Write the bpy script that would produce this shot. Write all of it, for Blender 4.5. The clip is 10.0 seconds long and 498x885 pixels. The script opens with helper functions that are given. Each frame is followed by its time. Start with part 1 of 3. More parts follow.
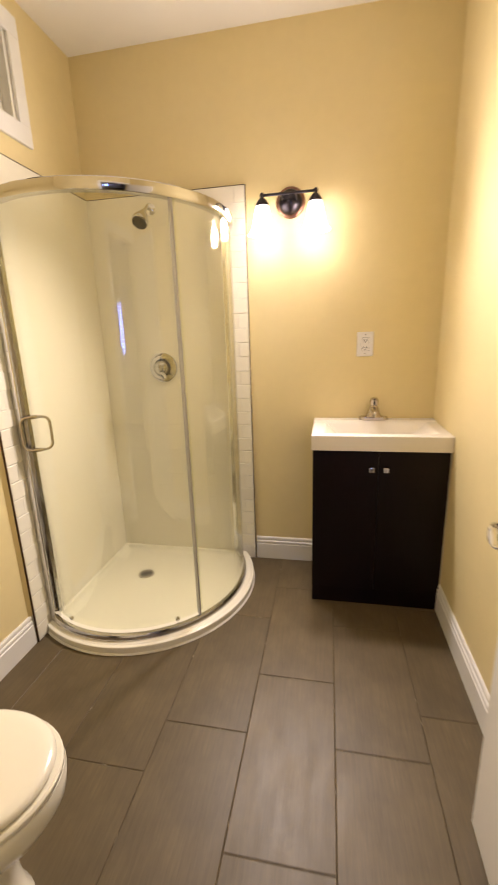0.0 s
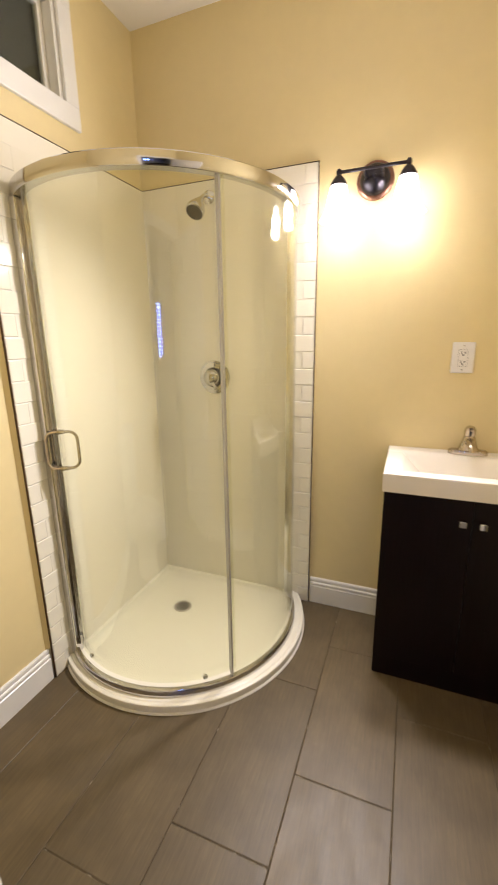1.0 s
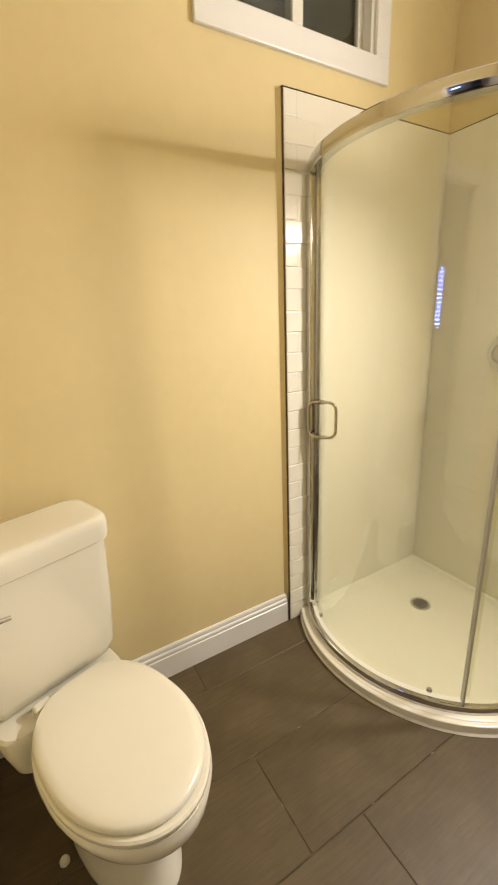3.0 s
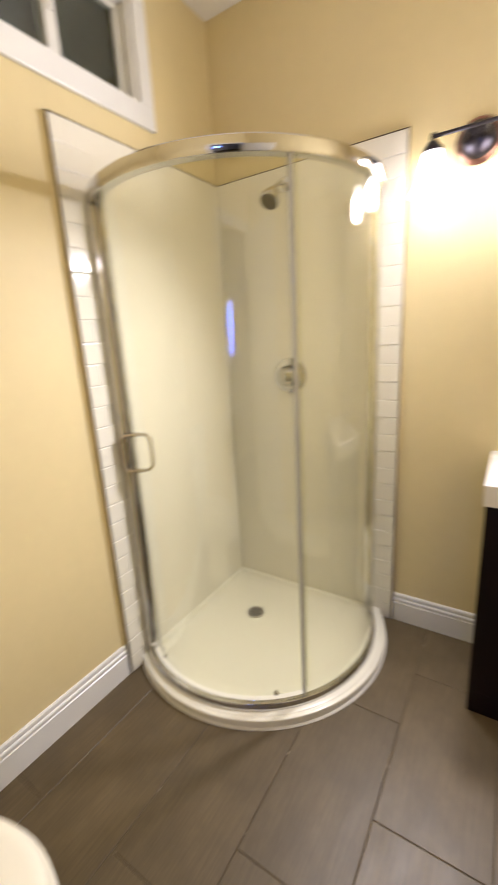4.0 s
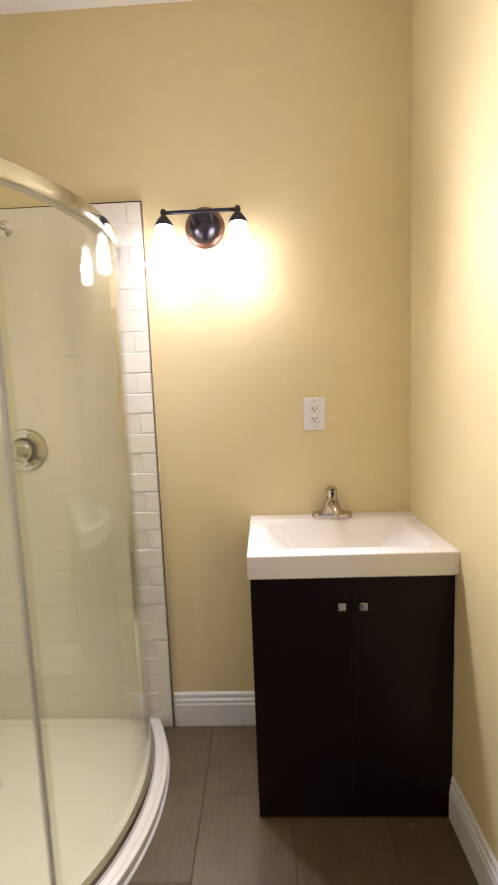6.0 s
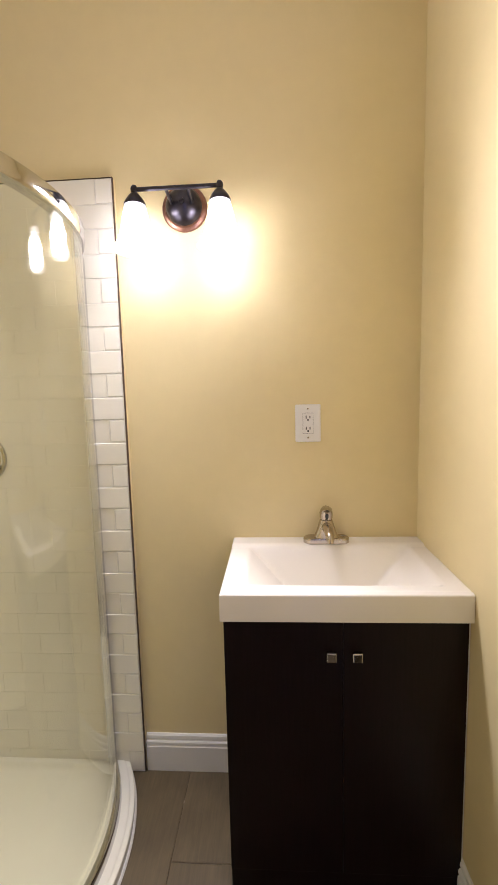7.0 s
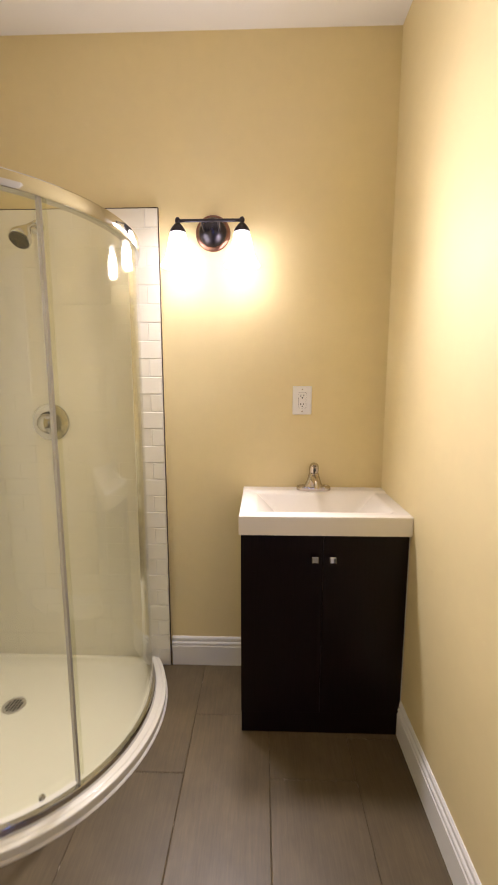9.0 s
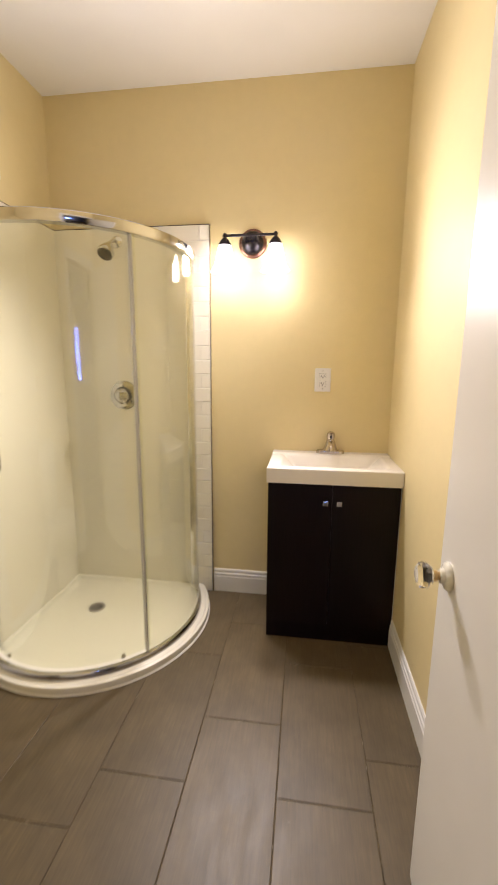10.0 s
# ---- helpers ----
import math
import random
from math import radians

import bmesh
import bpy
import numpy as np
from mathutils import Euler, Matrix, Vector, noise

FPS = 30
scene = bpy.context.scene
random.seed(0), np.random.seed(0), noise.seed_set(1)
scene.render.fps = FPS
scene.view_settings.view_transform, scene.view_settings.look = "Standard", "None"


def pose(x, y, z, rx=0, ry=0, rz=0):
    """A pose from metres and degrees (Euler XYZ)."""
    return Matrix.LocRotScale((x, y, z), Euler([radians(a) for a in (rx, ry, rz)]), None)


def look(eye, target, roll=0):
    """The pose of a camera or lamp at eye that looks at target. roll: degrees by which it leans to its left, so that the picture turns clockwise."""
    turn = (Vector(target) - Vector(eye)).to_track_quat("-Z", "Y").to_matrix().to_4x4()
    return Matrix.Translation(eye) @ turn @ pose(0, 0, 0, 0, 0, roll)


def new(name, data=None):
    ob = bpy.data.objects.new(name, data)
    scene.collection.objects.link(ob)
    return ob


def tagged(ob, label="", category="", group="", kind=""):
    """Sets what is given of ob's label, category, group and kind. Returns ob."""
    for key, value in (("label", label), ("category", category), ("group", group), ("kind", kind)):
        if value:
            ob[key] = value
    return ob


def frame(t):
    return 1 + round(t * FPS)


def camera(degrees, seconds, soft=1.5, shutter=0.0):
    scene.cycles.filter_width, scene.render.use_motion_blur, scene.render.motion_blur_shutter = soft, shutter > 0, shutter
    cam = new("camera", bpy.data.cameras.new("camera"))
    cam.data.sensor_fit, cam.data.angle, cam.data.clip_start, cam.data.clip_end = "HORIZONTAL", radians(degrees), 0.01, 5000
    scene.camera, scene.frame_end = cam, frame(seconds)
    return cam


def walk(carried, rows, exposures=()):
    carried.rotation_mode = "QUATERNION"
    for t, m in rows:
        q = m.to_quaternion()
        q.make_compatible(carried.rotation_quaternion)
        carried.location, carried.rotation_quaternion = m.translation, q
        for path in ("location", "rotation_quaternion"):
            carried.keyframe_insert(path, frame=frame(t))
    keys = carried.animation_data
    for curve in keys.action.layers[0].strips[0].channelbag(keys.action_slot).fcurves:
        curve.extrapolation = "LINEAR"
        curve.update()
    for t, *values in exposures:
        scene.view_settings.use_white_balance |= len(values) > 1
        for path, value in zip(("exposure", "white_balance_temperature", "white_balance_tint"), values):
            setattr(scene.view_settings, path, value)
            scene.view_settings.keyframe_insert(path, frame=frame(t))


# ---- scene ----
cam = camera(63.2, 10.0, shutter=0.5)
PATH = [
    (0, (1.315, 0.244, 1.331), (0.937, 2.144, 0.833), -1.9),
    (0.5, (1.309, 0.456, 1.353), (0.72, 2.296, 0.833), -1.6),
    (1, (1.306, 0.603, 1.362), (0.592, 2.407, 0.874), -0.8),
    (1.5, (1.319, 0.713, 1.377), (0.353, 2.397, 0.896), 0.5),
    (2, (1.32, 0.737, 1.379), (0.204, 2.328, 0.906), 0.6),
    (2.5, (1.318, 0.724, 1.381), (-0.121, 2.0, 0.832), -1.9),
    (2.7, (1.315, 0.703, 1.376), (-0.253, 1.804, 0.802), -2.3),
    (3.25, (1.302, 0.69, 1.358), (-0.37, 1.617, 0.778), -2.5),
    (3.8, (1.289, 0.706, 1.364), (-0.023, 2.118, 0.831), -3.1),
    (4, (1.284, 0.709, 1.369), (0.22, 2.327, 0.871), -3.3),
    (4.5, (1.251, 0.728, 1.364), (0.725, 2.611, 0.94), -4.2),
    (5, (1.245, 0.733, 1.359), (0.955, 2.675, 0.979), -4.3),
    (5.5, (1.262, 0.774, 1.353), (1.148, 2.751, 1.068), -3.1),
    (6, (1.304, 0.941, 1.348), (1.234, 2.929, 1.135), -2.2),
    (6.2, (1.345, 1.021, 1.351), (1.247, 3.009, 1.153), -2.1),
    (7.3, (1.385, 1.143, 1.37), (1.273, 3.127, 1.146), -1.3),
    (7.5, (1.383, 1.142, 1.369), (1.278, 3.126, 1.139), -1.2),
    (8, (1.355, 1.077, 1.364), (1.281, 3.06, 1.116), -0.8),
    (8.5, (1.308, 0.878, 1.363), (1.257, 2.859, 1.093), -0.4),
    (9, (1.324, 0.697, 1.352), (1.263, 2.675, 1.068), -0.0),
    (9.5, (1.392, 0.466, 1.345), (1.261, 2.44, 1.052), 0.1),
    (10, (1.407, 0.257, 1.344), (1.144, 2.206, 0.981), 0.4),
]
TINTS = [(0, 0.15, 6450, 19), (0.5, 0.20, 5850, 17), (2.0, 0.08, 5850, 14), (2.7, 0.02, 6250, 11), (3.8, 0.13, 5650, 15), (4.5, 0.17, 5450, 19), (7.5, -0.05, 5350, 19), (8.5, 0.0, 5650, 20), (9.5, 0.03, 5750, 19), (10, 0.09, 5850, 18)]
walk(cam, [(t, look(eye, target, roll)) for t, eye, target, roll in PATH], TINTS)

# ---- world and light ----
world = bpy.data.worlds.new("night")
scene.world = world
world.use_nodes = True
world.node_tree.nodes["Background"].inputs["Color"].default_value = (0.10, 0.14, 0.28, 1)
world.node_tree.nodes["Background"].inputs["Strength"].default_value = 0.05
SHADE_GLOW = 7.0
BULB_GLOW = 15.0
LAMP_COLOUR = (1.0, 0.905, 0.81)
# each lamp: outward spot, plus added down-west and weaker upward ones for pan, ceiling
BEAMS = ((52.0, 180, 0.86, (-0.07, -0.94, -0.18)), (26.0, 125, 1.0, (-0.28, -0.60, -0.76)), (22.0, 180, 0.86, (-0.02, -0.85, 0.50)))
for x in (0.9915, 1.2445):
    for watts, spread, blend, aim in BEAMS:
        lamp = bpy.data.lights.new("bulb_light", "SPOT")
        lamp.energy, lamp.color, lamp.shadow_soft_size = watts, LAMP_COLOUR, 0.05
        lamp.spot_size, lamp.spot_blend = radians(spread), blend
        ob = new("bulb_light", lamp)
        ob.matrix_world = look((x, 2.385, 1.862), (x + aim[0], 2.385 + aim[1], 1.862 + aim[2]))


# ---- materials ----
class Mat:
    """A small wrapper that strings nodes together."""

    def __init__(self, name, colour=(0.5, 0.5, 0.5), rough=0.5, metal=0.0, spec=0.5):
        self.m = bpy.data.materials.new(name)
        self.m.use_nodes = True
        self.t = self.m.node_tree
        self.b = self.t.nodes["Principled BSDF"]
        self.b.inputs["Base Color"].default_value = (*colour, 1)
        self.b.inputs["Roughness"].default_value = rough
        self.b.inputs["Metallic"].default_value = metal
        self.b.inputs["Specular IOR Level"].default_value = spec
        self.colour = colour
        self.height = None

    def node(self, kind, **values):
        n = self.t.nodes.new(kind)
        for key, value in values.items():
            n.inputs[key.replace("_", " ")].default_value = value
        return n

    def link(self, a, b):
        self.t.links.new(a, b)

    def coords(self, scale=(1, 1, 1), kind="Object"):
        c = self.node("ShaderNodeTexCoord")
        mp = self.node("ShaderNodeMapping")
        mp.inputs["Scale"].default_value = scale
        self.link(c.outputs[kind], mp.inputs["Vector"])
        return mp.outputs["Vector"]

    def noise(self, size, detail=3.0, rough=0.55, stretch=(1, 1, 1), kind="Object"):
        n = self.node("ShaderNodeTexNoise", Scale=1.0 / size, Detail=detail, Roughness=rough)
        self.link(self.coords(stretch, kind), n.inputs["Vector"])
        return n.outputs["Fac"]

    def ramp(self, fac, stops):
        r = self.node("ShaderNodeValToRGB")
        els = r.color_ramp.elements
        els[0].position, els[0].color = stops[0][0], (*stops[0][1], 1)
        els[1].position, els[1].color = stops[-1][0], (*stops[-1][1], 1)
        for p, c in stops[1:-1]:
            e = els.new(p)
            e.color = (*c, 1)
        self.link(fac, r.inputs["Fac"])
        return r.outputs["Color"]

    def mix(self, fac, a, b, blend="MIX"):
        n = self.t.nodes.new("ShaderNodeMix")
        n.data_type, n.blend_type = "RGBA", blend
        for value, socket in ((fac, n.inputs[0]), (a, n.inputs[6]), (b, n.inputs[7])):
            if isinstance(value, (int, float)):
                socket.default_value = value
            elif isinstance(value, tuple):
                socket.default_value = (*value, 1)
            else:
                self.link(value, socket)
        return n.outputs[2]

    def vary(self, size, low, high, stretch=(1, 1, 1), detail=3.0, kind="Object"):
        """Multiply the colour by a noise between low and high."""
        src = self.b.inputs["Base Color"]
        old = src.links[0].from_socket if src.links else tuple(self.colour)
        f = self.noise(size, detail, stretch=stretch, kind=kind)
        k = self.ramp(f, [(0.3, (low,) * 3), (0.7, (high,) * 3)])
        self.link(self.mix(1.0, old, k, "MULTIPLY"), src)
        return self

    def pieces(self, low, high):
        """Vary the colour from piece to piece."""
        src = self.b.inputs["Base Color"]
        old = src.links[0].from_socket if src.links else tuple(self.colour)
        info = self.node("ShaderNodeObjectInfo")
        k = self.ramp(info.outputs["Random"], [(0.0, (low,) * 3), (1.0, (high,) * 3)])
        self.link(self.mix(1.0, old, k, "MULTIPLY"), src)
        return self

    def gloss(self, size, low, high, stretch=(1, 1, 1)):
        f = self.noise(size, 4.0, stretch=stretch)
        k = self.ramp(f, [(0.3, (low,) * 3), (0.7, (high,) * 3)])
        self.link(k, self.b.inputs["Roughness"])
        return self

    def bump(self, size, strength, distance=0.001, stretch=(1, 1, 1), detail=3.0):
        f = self.noise(size, detail, stretch=stretch)
        n = self.node("ShaderNodeBump", Strength=strength, Distance=distance)
        self.link(f, n.inputs["Height"])
        old = self.b.inputs["Normal"]
        if old.links:
            self.link(old.links[0].from_socket, n.inputs["Normal"])
        self.link(n.outputs["Normal"], old)
        return self


def glow(name, colour, strength, base=(0.8, 0.8, 0.8)):
    w = Mat(name, base, 0.3)
    w.b.inputs["Emission Color"].default_value = (*colour, 1)
    w.b.inputs["Emission Strength"].default_value = strength
    return w.m


def clear_glass(name, tint, rough=0.0, floor=0.055):
    """A clear pane: light goes straight on, and its gloss rises at grazing angles."""
    w = Mat(name)
    t = w.t
    t.nodes.remove(w.b)
    out = t.nodes["Material Output"]
    through_it = w.node("ShaderNodeBsdfTransparent")
    through_it.inputs["Color"].default_value = (*tint, 1)
    shine = w.node("ShaderNodeBsdfGlossy", Roughness=rough)
    shine.inputs["Color"].default_value = (0.95, 0.95, 0.95, 1)
    lw = w.node("ShaderNodeLayerWeight", Blend=0.5)
    p = t.nodes.new("ShaderNodeMath")
    p.operation = "POWER"
    p.inputs[1].default_value = 5.0
    w.link(lw.outputs["Facing"], p.inputs[0])
    s = t.nodes.new("ShaderNodeMath")
    s.operation = "MULTIPLY_ADD"
    s.inputs[1].default_value, s.inputs[2].default_value = 0.96 - floor, floor
    w.link(p.outputs[0], s.inputs[0])
    mx = w.node("ShaderNodeMixShader")
    w.link(s.outputs[0], mx.inputs[0])
    w.link(through_it.outputs[0], mx.inputs[1])
    w.link(shine.outputs[0], mx.inputs[2])
    w.link(mx.outputs[0], out.inputs["Surface"])
    return w.m


wall_paint = Mat("yellow_wall_paint", (0.745, 0.625, 0.335), 0.42).vary(0.9, 0.96, 1.03).vary(0.05, 0.985, 1.01).bump(0.012, 0.18, 0.0012).bump(0.25, 0.15, 0.006).gloss(0.4, 0.52, 0.64).m
ceiling_paint = Mat("white_ceiling_paint", (0.86, 0.84, 0.80), 0.7).vary(0.7, 0.97, 1.02).bump(0.012, 0.2, 0.001).m
trim_paint = Mat("white_trim_paint", (0.80, 0.79, 0.76), 0.3).vary(0.2, 0.97, 1.02).bump(0.03, 0.1, 0.0006).m
door_paint = Mat("white_door_paint", (0.80, 0.78, 0.74), 0.35).vary(0.4, 0.97, 1.02).bump(0.015, 0.12, 0.0008).m
wall_tile = Mat("glazed_white_tile", (0.825, 0.79, 0.675), 0.12).pieces(0.994, 1.005).vary(0.1, 0.985, 1.01).bump(0.06, 0.12, 0.001).m
grout_white = Mat("white_grout", (0.80, 0.78, 0.72), 0.8).vary(0.05, 0.9, 1.03).bump(0.004, 0.3, 0.0006).m
dark_edge = Mat("dark_brown_edge", (0.085, 0.052, 0.028), 0.55, 0.0, 0.3).vary(0.03, 0.7, 1.3).m
floor_tile_w = Mat("taupe_wood_grain_tile", (0.109, 0.079, 0.038), 0.40, 0.0, 0.5)
floor_tile_w.pieces(0.90, 1.10).vary(0.010, 0.88, 1.10, (1, 0.06, 1), 5.0).vary(0.16, 0.80, 1.17).vary(0.004, 0.93, 1.06, (1, 0.1, 1))
floor_tile_w.gloss(0.05, 0.43, 0.52, (1, 0.3, 1)).bump(0.008, 0.07, 0.0007, (1, 0.05, 1), 4.0)
floor_tile = floor_tile_w.m
grout_dark_w = Mat("dark_grout", (0.082, 0.062, 0.036), 0.9).vary(0.06, 0.7, 1.3)
scuff = grout_dark_w.ramp(grout_dark_w.noise(0.045, 4.0), [(0.60, (0, 0, 0)), (0.70, (1, 1, 1))])
grout_dark_w.link(grout_dark_w.mix(scuff, grout_dark_w.b.inputs["Base Color"].links[0].from_socket, (0.36, 0.31, 0.23)), grout_dark_w.b.inputs["Base Color"])
grout_dark = grout_dark_w.bump(0.004, 0.4, 0.0006).m
acrylic = Mat("white_acrylic", (0.835, 0.805, 0.68), 0.18).vary(0.3, 0.98, 1.01).bump(0.02, 0.06, 0.0005).m
porcelain = Mat("white_porcelain", (0.83, 0.80, 0.68), 0.10).vary(0.3, 0.985, 1.01).m
seat_plastic = Mat("white_seat_plastic", (0.82, 0.785, 0.655), 0.24).vary(0.2, 0.985, 1.01).m
marble = Mat("white_cultured_marble", (0.84, 0.80, 0.73), 0.14).vary(0.15, 0.98, 1.01).m
chrome = Mat("chrome", (0.64, 0.63, 0.62), 0.07, 1.0).gloss(0.05, 0.05, 0.12).m
polished = Mat("polished_chrome", (0.47, 0.455, 0.43), 0.03, 1.0).gloss(0.05, 0.02, 0.06).m
nickel = Mat("brushed_nickel", (0.52, 0.46, 0.38), 0.24, 1.0).gloss(0.03, 0.2, 0.28).m
drain_steel = Mat("satin_drain_steel", (0.52, 0.49, 0.44), 0.42, 0.6).vary(0.01, 0.9, 1.08).m
# dark rubber of the spray face, also the valve's shadow ring
nozzle_shadow_dark = Mat("dark_rubber_and_shadow_ring", (0.028, 0.026, 0.024), 0.6, 0.0, 0.3).m
espresso = Mat("espresso_laminate", (0.0060, 0.0023, 0.0025), 0.36, 0.0, 0.22).vary(0.006, 0.7, 1.4, (1, 1, 0.05), 4.0).gloss(0.01, 0.28, 0.42, (1, 1, 0.06)).m
bronze = Mat("oil_rubbed_bronze", (0.045, 0.040, 0.048), 0.28, 0.85).vary(0.02, 0.8, 1.25).m
bronze_light = Mat("copper_edged_bronze", (0.22, 0.115, 0.08), 0.36, 0.9).vary(0.02, 0.85, 1.2).m
plate_plastic = Mat("white_plate_plastic", (0.82, 0.80, 0.74), 0.3).vary(0.02, 0.98, 1.01).m
# near-black that stands for the shade inside holes, slots and gaps
hole_shade_black = Mat("black_hole_shade", (0.012, 0.011, 0.010), 0.6).m
vinyl = Mat("white_window_vinyl", (0.78, 0.76, 0.70), 0.35).vary(0.1, 0.97, 1.02).m
screen_dark = Mat("dark_screen_mesh", (0.080, 0.074, 0.060), 0.7).vary(0.3, 0.85, 1.15).m
brass = Mat("aged_brass", (0.50, 0.34, 0.14), 0.28, 1.0).m
hall_paint = Mat("grey_hall_paint", (0.52, 0.48, 0.43), 0.6).vary(0.5, 0.94, 1.04).bump(0.012, 0.2, 0.001).m
caulk = Mat("white_caulk", (0.76, 0.73, 0.66), 0.5).vary(0.03, 0.94, 1.03).m
slat_paint = Mat("white_blind_slat", (0.75, 0.76, 0.80), 0.4).m
shower_glass = clear_glass("clear_shower_glass", (0.972, 0.974, 0.895))
knob_glass = Mat("crystal_glass", (0.97, 0.96, 0.93), 0.02)
knob_glass.b.inputs["Transmission Weight"].default_value = 1.0
knob_glass.b.inputs["IOR"].default_value = 1.5
knob_glass = knob_glass.m
window_glass = clear_glass("window_glass", (0.80, 0.83, 0.80))


def opal(name, strength, clear):
    """Lit opal glass: it glows, and lets part of the lamp's light straight through."""
    w = Mat(name, (0.85, 0.84, 0.82), 0.25)
    w.b.inputs["Emission Color"].default_value = (*LAMP_COLOUR, 1)
    w.b.inputs["Emission Strength"].default_value = strength
    t = w.node("ShaderNodeBsdfTransparent")
    mx = w.node("ShaderNodeMixShader")
    mx.inputs[0].default_value = clear
    w.link(w.b.outputs[0], mx.inputs[1])
    w.link(t.outputs[0], mx.inputs[2])
    w.link(mx.outputs[0], w.t.nodes["Material Output"].inputs["Surface"])
    return w.m


shade_glass = opal("opal_shade_glass", SHADE_GLOW, 0.72)
bulb_glass = opal("lit_bulb_glass", BULB_GLOW, 0.85)
dusk_sky = glow("blue_dusk_backdrop", (0.16, 0.30, 1.0), 30.0, (0.02, 0.02, 0.03))


# ---- mesh helpers ----
def part(name, bm, material, parent=None, label="", smooth=False):
    me = bpy.data.meshes.new(name)
    if smooth:
        for f in bm.faces:
            f.smooth = True
    bm.normal_update()
    bm.to_mesh(me)
    bm.free()
    if smooth:
        me.set_sharp_from_angle(angle=radians(40))
    me.materials.append(material)
    ob = new(name, me)
    if parent is not None:
        ob.parent = parent
    if label:
        ob["label"] = label
    return ob


def thing(name, label, category, m=None, group=""):
    ob = new(name)
    ob.empty_display_size = 0.05
    if m is not None:
        ob.matrix_world = m
    return tagged(ob, label, category, group)


def add_box(bm, x0, x1, y0, y1, z0, z1, bevel=0.0, segments=2):
    made = bmesh.ops.create_cube(bm, size=1.0)["verts"]
    bmesh.ops.scale(bm, vec=(x1 - x0, y1 - y0, z1 - z0), verts=made)
    bmesh.ops.translate(bm, vec=((x0 + x1) / 2, (y0 + y1) / 2, (z0 + z1) / 2), verts=made)
    if bevel > 0:
        edges = list({e for v in made for e in v.link_edges})
        bmesh.ops.bevel(bm, geom=edges, offset=bevel, segments=segments, affect="EDGES", profile=0.5)
    return bm


def box(x0, x1, y0, y1, z0, z1, bevel=0.0, segments=2):
    return add_box(bmesh.new(), x0, x1, y0, y1, z0, z1, bevel, segments)


def loft(rings, closed=True, cap=True, bm=None):
    """Skin between rings of points, each with the same count."""
    bm = bm or bmesh.new()
    rows = [[bm.verts.new(p) for p in ring] for ring in rings]
    n = len(rows[0])
    for a, b in zip(rows, rows[1:]):
        for i in range(n if closed else n - 1):
            j = (i + 1) % n
            bm.faces.new((a[i], a[j], b[j], b[i]))
    if cap:
        bm.faces.new(rows[0][::-1])
        bm.faces.new(rows[-1])
    bmesh.ops.recalc_face_normals(bm, faces=bm.faces[:])
    return bm


def lathe(profile, segments=32, m=None, cap=True, bm=None):
    """Turn a profile of (radius, height) about z."""
    rings = []
    for r, z in profile:
        ring = [Vector((r * math.cos(2 * math.pi * k / segments), r * math.sin(2 * math.pi * k / segments), z)) for k in range(segments)]
        rings.append([m @ p for p in ring] if m is not None else ring)
    return loft(rings, True, cap, bm)


def tube(points, radius, segments=12, bm=None):
    """A round bar along points; radius may be a list."""
    pts = [Vector(p) for p in points]
    radii = radius if isinstance(radius, (list, tuple)) else [radius] * len(pts)
    rings, up = [], None
    for k, p in enumerate(pts):
        d = (pts[min(k + 1, len(pts) - 1)] - pts[max(k - 1, 0)]).normalized()
        if up is None:
            up = d.orthogonal().normalized()
        up = (up - d * up.dot(d)).normalized()
        side = d.cross(up)
        rings.append([p + radii[k] * (math.cos(a) * up + math.sin(a) * side) for a in [2 * math.pi * i / segments for i in range(segments)]])
    return loft(rings, True, True, bm)


def arc_sweep(profile, centre, a0, a1, steps=72, bm=None):
    """Sweep a closed profile of (radius, z) round an upright axis, from a0 to a1 degrees."""
    rings = []
    for k in range(steps + 1):
        a = radians(a0 + (a1 - a0) * k / steps)
        rings.append([(centre[0] + r * math.cos(a), centre[1] + r * math.sin(a), z) for r, z in profile])
    return loft(rings, True, True, bm)


def round_rect(w, d, r, n=6):
    """Outline of a rounded rectangle about the origin."""
    pts = []
    for cx, cy, a in ((w / 2 - r, d / 2 - r, 0), (-w / 2 + r, d / 2 - r, 90), (-w / 2 + r, -d / 2 + r, 180), (w / 2 - r, -d / 2 + r, 270)):
        for k in range(n + 1):
            t = radians(a + 90 * k / n)
            pts.append((cx + r * math.cos(t), cy + r * math.sin(t)))
    return pts


# ---- plan ----
NORTH, EAST, SOUTH, CEIL = 2.5, 1.867, 0.36, 2.733
WALL = 0.12
DOOR_X0, DOOR_X1, DOOR_TOP = 1.00, 1.77, 2.05
WIN_Y0, WIN_Y1, WIN_Z0, WIN_Z1 = 1.395, 2.040, 2.248, 2.575
HALL_S = -1.30
PAN_C = (0.335, 2.165)

# ---- structure ----
bm = box(-0.15, EAST + 0.15, HALL_S - 0.1, NORTH + 0.15, -0.10, -0.0019)
floor = tagged(part("floor", bm, grout_dark), "dark taupe wood-look floor tiles with dark grout", "floor", kind="structure")
bm = box(-0.15, EAST + 1.0, HALL_S - 0.1, NORTH + 0.15, CEIL, CEIL + 0.1)
tagged(part("ceiling", bm, ceiling_paint), "plain off-white painted ceiling", "ceiling", kind="structure")

